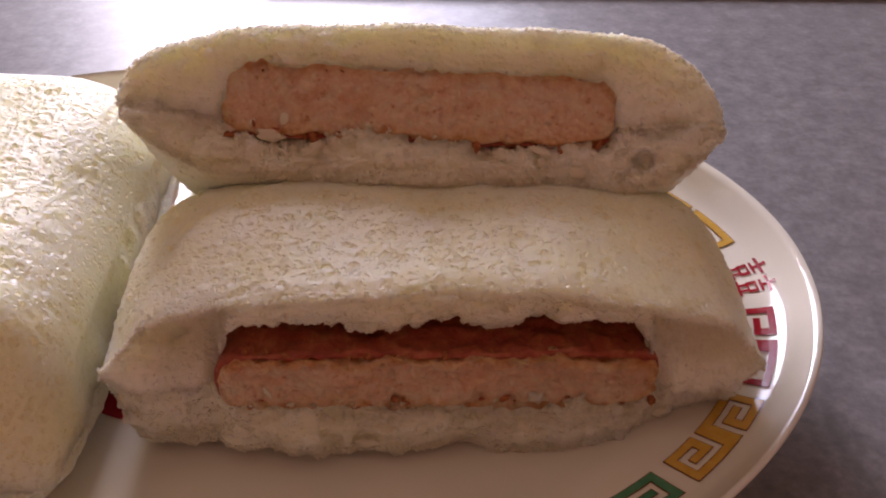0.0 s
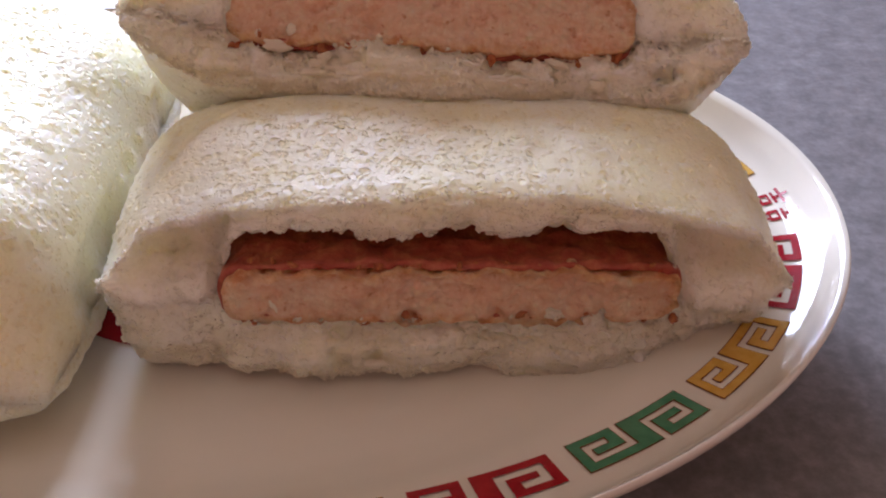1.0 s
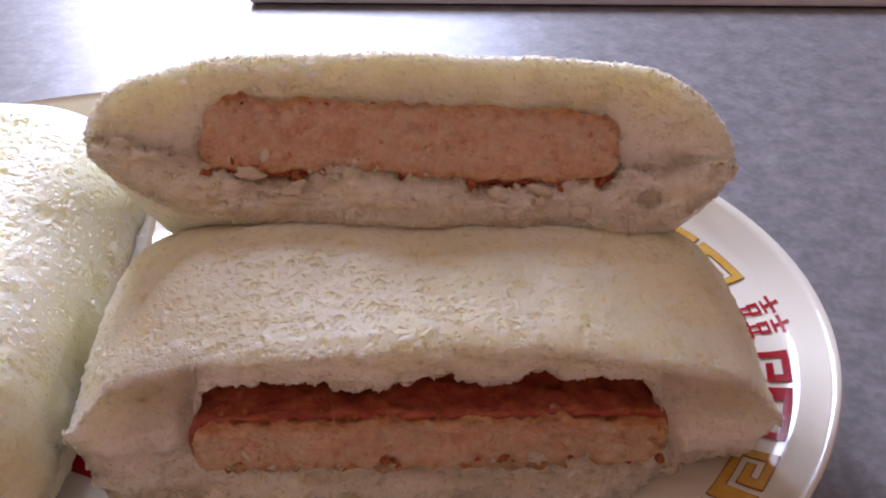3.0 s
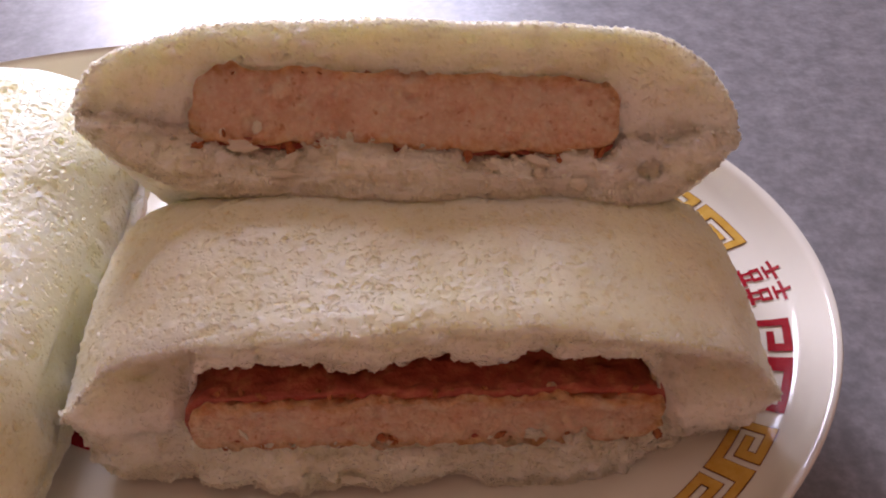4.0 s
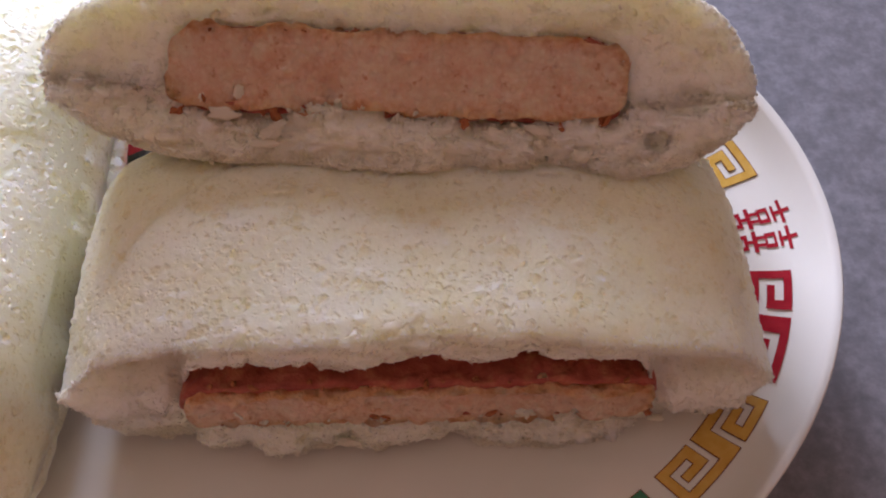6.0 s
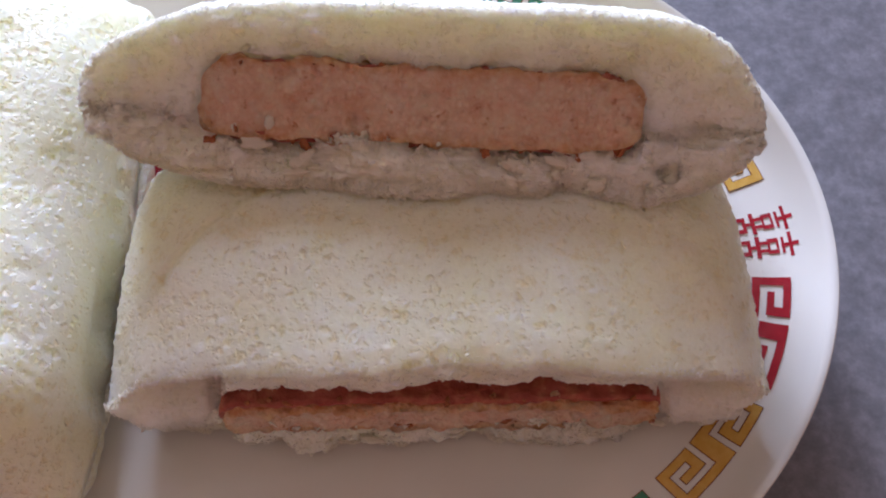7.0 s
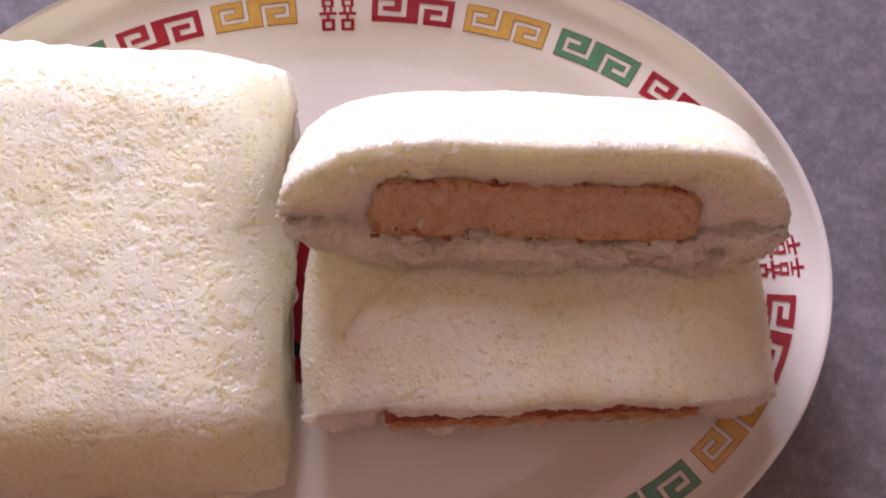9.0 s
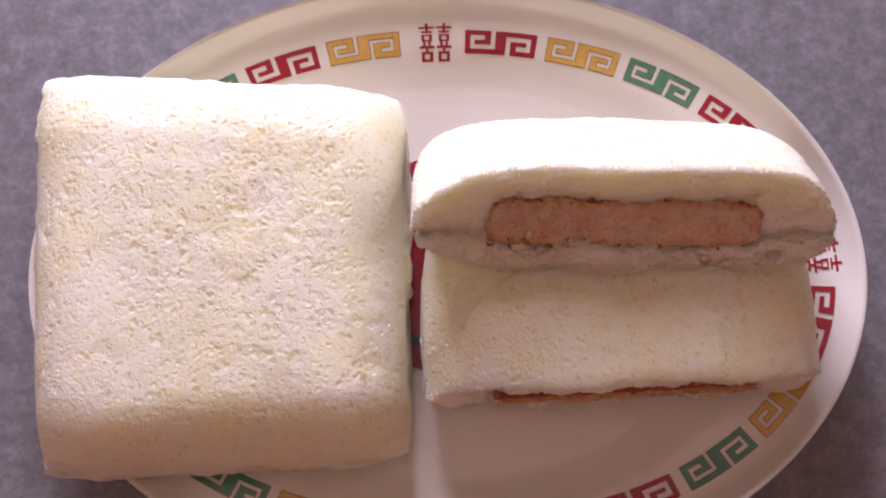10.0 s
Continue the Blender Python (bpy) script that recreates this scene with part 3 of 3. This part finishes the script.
def crumb_mesh(name, seed, mat):
    """One small uneven crumb of radius 1."""
    bm = bmesh.new()
    bmesh.ops.create_icosphere(bm, subdivisions=3, radius=1.0)
    for v in bm.verts:
        v.co *= 1 + 0.55 * noise.noise(v.co * 1.6 + Vector((seed * 7.3, 1.1, 2.7))) + 0.4 * noise.noise(v.co * 4.1 + Vector((seed * 3.1, 5.1, 0.7)))
    me = bpy.data.meshes.new(name)
    bm.to_mesh(me)
    bm.free()
    me.shade_smooth()
    me.materials.append(mat)
    return me


CRUST_BIT = plain("crust_crumb_brown", (0.34, 0.085, 0.03), (0.52, 0.2, 0.06), 0.5, 1.2)
CRUST_BITS = [crumb_mesh("crust_crumb", i, CRUST_BIT) for i in range(5)]
BREAD_BITS = [crumb_mesh("bread_crumb", 9 + i, FLUFF) for i in range(5)]


def scatter(name, kinds, parent, rng, x, y, z, r):
    ob = child(name, rng.choice(kinds), parent)
    turn = Euler([rng.uniform(0, 6.28) for _ in range(3)])
    ob.matrix_local = Matrix.LocRotScale((x, y, z), turn, (r * rng.uniform(0.7, 1.6), r * rng.uniform(0.6, 1.2), r * rng.uniform(0.5, 1.0)))
    return ob


def half_sandwich(label, m, seed, W, D, seam, H, pat, fronts, group, gap, back_round, recess, under, flakes, wave, pits=(), crease=None, inset=(0.0, 0.0, 0.0), lip=False):
    ob = thing("half_sandwich", label, "sandwich", m, group)
    xp, h0, h1 = pat
    ft, fp, fb = fronts
    me, rag = half_slice("top_slice", seed, W, D, seam, H, (xp, h0, h1 + gap), True, ft, BREAD, 0.5, back_round, seed + 20, recess, under, wave[0], pits, crease, lip=lip)
    child("ragged_crumb", rag, child("top_slice", me, ob), "torn white crumb along the cut")
    me, rag = half_slice("bottom_slice", seed + 100, W, D, seam, H, (xp, h0 + 0.0006, h1), False, fb, CRUMB, wave[1], back_round, seed + 20, recess, under, 0.9, pits, None, inset)
    foot = child("bottom_slice", me, ob)
    child("ragged_crumb", rag, foot, "torn white crumb along the cut")
    patty = child("patty", patty_mesh(seed + 200, xp, fp + 0.0001, D - 0.010, h0 - 0.0002, h1, CRUST, 0.7, 0.0025), ob, "orange-brown fried crust")
    child("meat_face", patty_mesh(seed + 300, xp - (0.0003 if lip else -0.0002), fp - 0.0010, fp + (0.005 if lip else 0.003), h0 + 0.0003, h1 - (0.0012 if lip else 0.0), MEAT, 1.35), patty, "pinkish tan cut meat")
    rng = random.Random(seed)
    for i in range(40):
        scatter("crust_crumb", CRUST_BITS, patty, rng, rng.uniform(-xp, xp), fp + rng.uniform(-0.0004, 0.0006), h0 + rng.gauss(0.0006, 0.0006), rng.uniform(0.0003, 0.0009))
    for i in range(18):
        scatter("crust_crumb", CRUST_BITS, patty, rng, rng.uniform(-xp, xp), fp + rng.uniform(-0.0002, 0.0012), h1 + rng.gauss(-0.0004, 0.0004), rng.uniform(0.0003, 0.0007))
    for i in range(flakes):
        flake = scatter("bread_flake", BREAD_BITS, patty, rng, rng.uniform(-xp, -xp * 0.5), fp - 0.0006, h0 + rng.uniform(0.0005, 0.004), 0.0008)
        flake.scale = (rng.uniform(0.0010, 0.0019), 0.0004, rng.uniform(0.0004, 0.0008))
        flake.rotation_euler = (rng.uniform(-0.5, 0.5), rng.uniform(-1.4, 1.4), rng.uniform(-0.5, 0.5))
    for i in range(int(7 * wave[1])):
        shred = scatter("bread_shred", BREAD_BITS, foot, rng, rng.uniform(-W * 0.36, W * 0.36), fb - 0.0009, h0 * rng.uniform(0.28, 0.95), 0.001)
        shred.scale = (rng.uniform(0.0007, 0.0022), rng.uniform(0.0004, 0.0008), rng.uniform(0.0005, 0.0010))
        shred.rotation_euler = (rng.uniform(-0.6, 0.6), rng.gauss(0, 0.35), rng.uniform(-0.35, 0.35))
    for i in range(5):
        scatter("bread_crumb", BREAD_BITS, patty, rng, rng.uniform(-xp, xp * 0.6), fp - 0.0004, rng.uniform(h0, h0 + 0.0015), rng.uniform(0.0003, 0.0008))
    return ob


# the lower half lies in the dish, its cut towards the front
half_sandwich("lower half of a white bread cutlet sandwich on the plate", pose(0.0475, -0.0325, 0.0104, 0, 1.7, 4.0), 11,
              0.110, 0.046, 0.0170, 0.0360, (0.0358, 0.0131, 0.0240), (0.0010, -0.0010, -0.0004), "sandwich halves", 0.0042, 0.020, 0.0066, (0.005, 0.012), 1, (1.0, 2.3), crease=(-0.045, 0.022), inset=(0.0, 0.0030, 0.0028), lip=True)
# the other half leans back over it, cut face up
half_sandwich("upper half of a white bread cutlet sandwich, leaning back", pose(0.0435, -0.003, 0.0462, -47, 2.4, 0.5), 31,
              0.109, 0.046, 0.0125, 0.0308, (0.0350, 0.0085, 0.0212), (0.0004, 0.0003, 0.0), "sandwich halves", -0.0006, 0.030, 0.0, (0.021, 0.019), 2, (0.5, 1.7),
              ((0.0402, 0.0061, 0.0014, 0.0013, 0.0022), (0.0447, 0.0128, 0.0048, 0.0022, 0.0013), (-0.040, 0.0085, 0.0060, 0.0024, 0.0012)), inset=(0.0012, 0.0012, -0.0004))


def whole_slice(name, seed, corners, seam, high, upper, mat):
    """One slice of a whole sandwich with a pressed rim; corners: (x, y) of its four corners."""
    n = 400 if upper else 240
    a = np.linspace(-1, 1, n)
    a = np.sign(a) * (1 - (1 - np.abs(a)) ** 1.2)
    U, V = np.meshgrid(a, a)
    sq = 0.045
    u, v = U * (1 - sq * V ** 6), V * (1 - sq * U ** 6)
    c = np.array(corners)
    P = ((1 - u) * (1 - v))[..., None] * c[0] + ((1 + u) * (1 - v))[..., None] * c[1] + ((1 + u) * (1 + v))[..., None] * c[2] + ((1 - u) * (1 + v))[..., None] * c[3]
    P = P / 4
    eu, ev = (1 - np.abs(U)) * 0.052, (1 - np.abs(V)) * 0.056
    mid = seam(P[..., 0], P[..., 1])
    if upper:
        up = rise(eu, 0.020) * rise(ev, 0.022)
        z = mid + 0.0018 + (high(P[..., 0], P[..., 1]) - mid) * up
        low = mid + 0.0001
    else:
        up = rise(eu, 0.016) * rise(ev, 0.016)
        z = mid - 0.0018 - np.maximum(mid - 0.0018 - high(P[..., 0], P[..., 1]), 0.0) * up
        low = mid - 0.0001
    outer = np.dstack([P, z]).reshape(-1, 3)
    faces = [(i * n + j, i * n + j + 1, (i + 1) * n + j + 1, (i + 1) * n + j) for i in range(n - 1) for j in range(n - 1)]
    k = n * n
    ring = [j for j in range(n)] + [i * n + n - 1 for i in range(1, n)] + [(n - 1) * n + j for j in range(n - 2, -1, -1)] + [i * n for i in range(n - 2, 0, -1)]
    inner = np.concatenate([np.dstack([P, low]).reshape(-1, 3)[ring], [[*P.mean((0, 1)), low.mean()]]])
    m = len(ring)
    faces += [(k + i, k + (i + 1) % m, ring[(i + 1) % m], ring[i]) for i in range(m)] + [(k + (i + 1) % m, k + i, k + m) for i in range(m)]
    if not upper:
        faces = [q[::-1] for q in faces]
    me = mesh_of(name, np.concatenate([outer, inner]), faces, mat)
    edge = np.minimum(eu, ev).ravel()
    w = np.concatenate([np.clip(edge / 0.004, 0.25, 1), np.zeros(m + 1)])
    rim = np.concatenate([(edge < 0.001) * 1.0, np.ones(m), [0.0]])

    def amount(p, nn):
        d = nn * (w * bread_skin(p, seed))[:, None]
        d[:, :2] += nn[:, :2] * (rim * (0.0014 * vnoise(p, 0.013, seed + 4) + 0.0008 * vnoise(p, 0.005, seed + 5) + 0.0004 * vnoise(p, 0.002, seed + 6)))[:, None]
        return d

    displaced(me, amount)
    return me


whole = thing("whole_sandwich", "whole square white bread sandwich with pressed edges", "sandwich")
CORNERS = [(-0.109, -0.0585), (-0.0094, -0.0520), (-0.0138, 0.0520), (-0.1165, 0.0530)]


def whole_seam(x, y):
    return 0.0262 - 0.085 * (x + 0.06) + 0.04 * y


def whole_top(x, y):
    return 0.0468 - 0.02 * (x + 0.06) - 0.02 * y


def whole_foot(x, y):
    rho = np.hypot((x - PC[0]) / PA, (y - PC[1]) / PB)
    return np.where(rho < 1.0, plate_z(np.minimum(rho, 1.0)), 0.0235) + 0.0012


child("top_slice", whole_slice("top_slice", 51, CORNERS, whole_seam, whole_top, True, BREAD), whole)
child("bottom_slice", whole_slice("bottom_slice", 71, [(-0.1098, -0.0592), (-0.0102, -0.0528), (-0.0128, 0.0535), (-0.1182, 0.0550)], whole_seam, whole_foot, False, BREAD), whole)
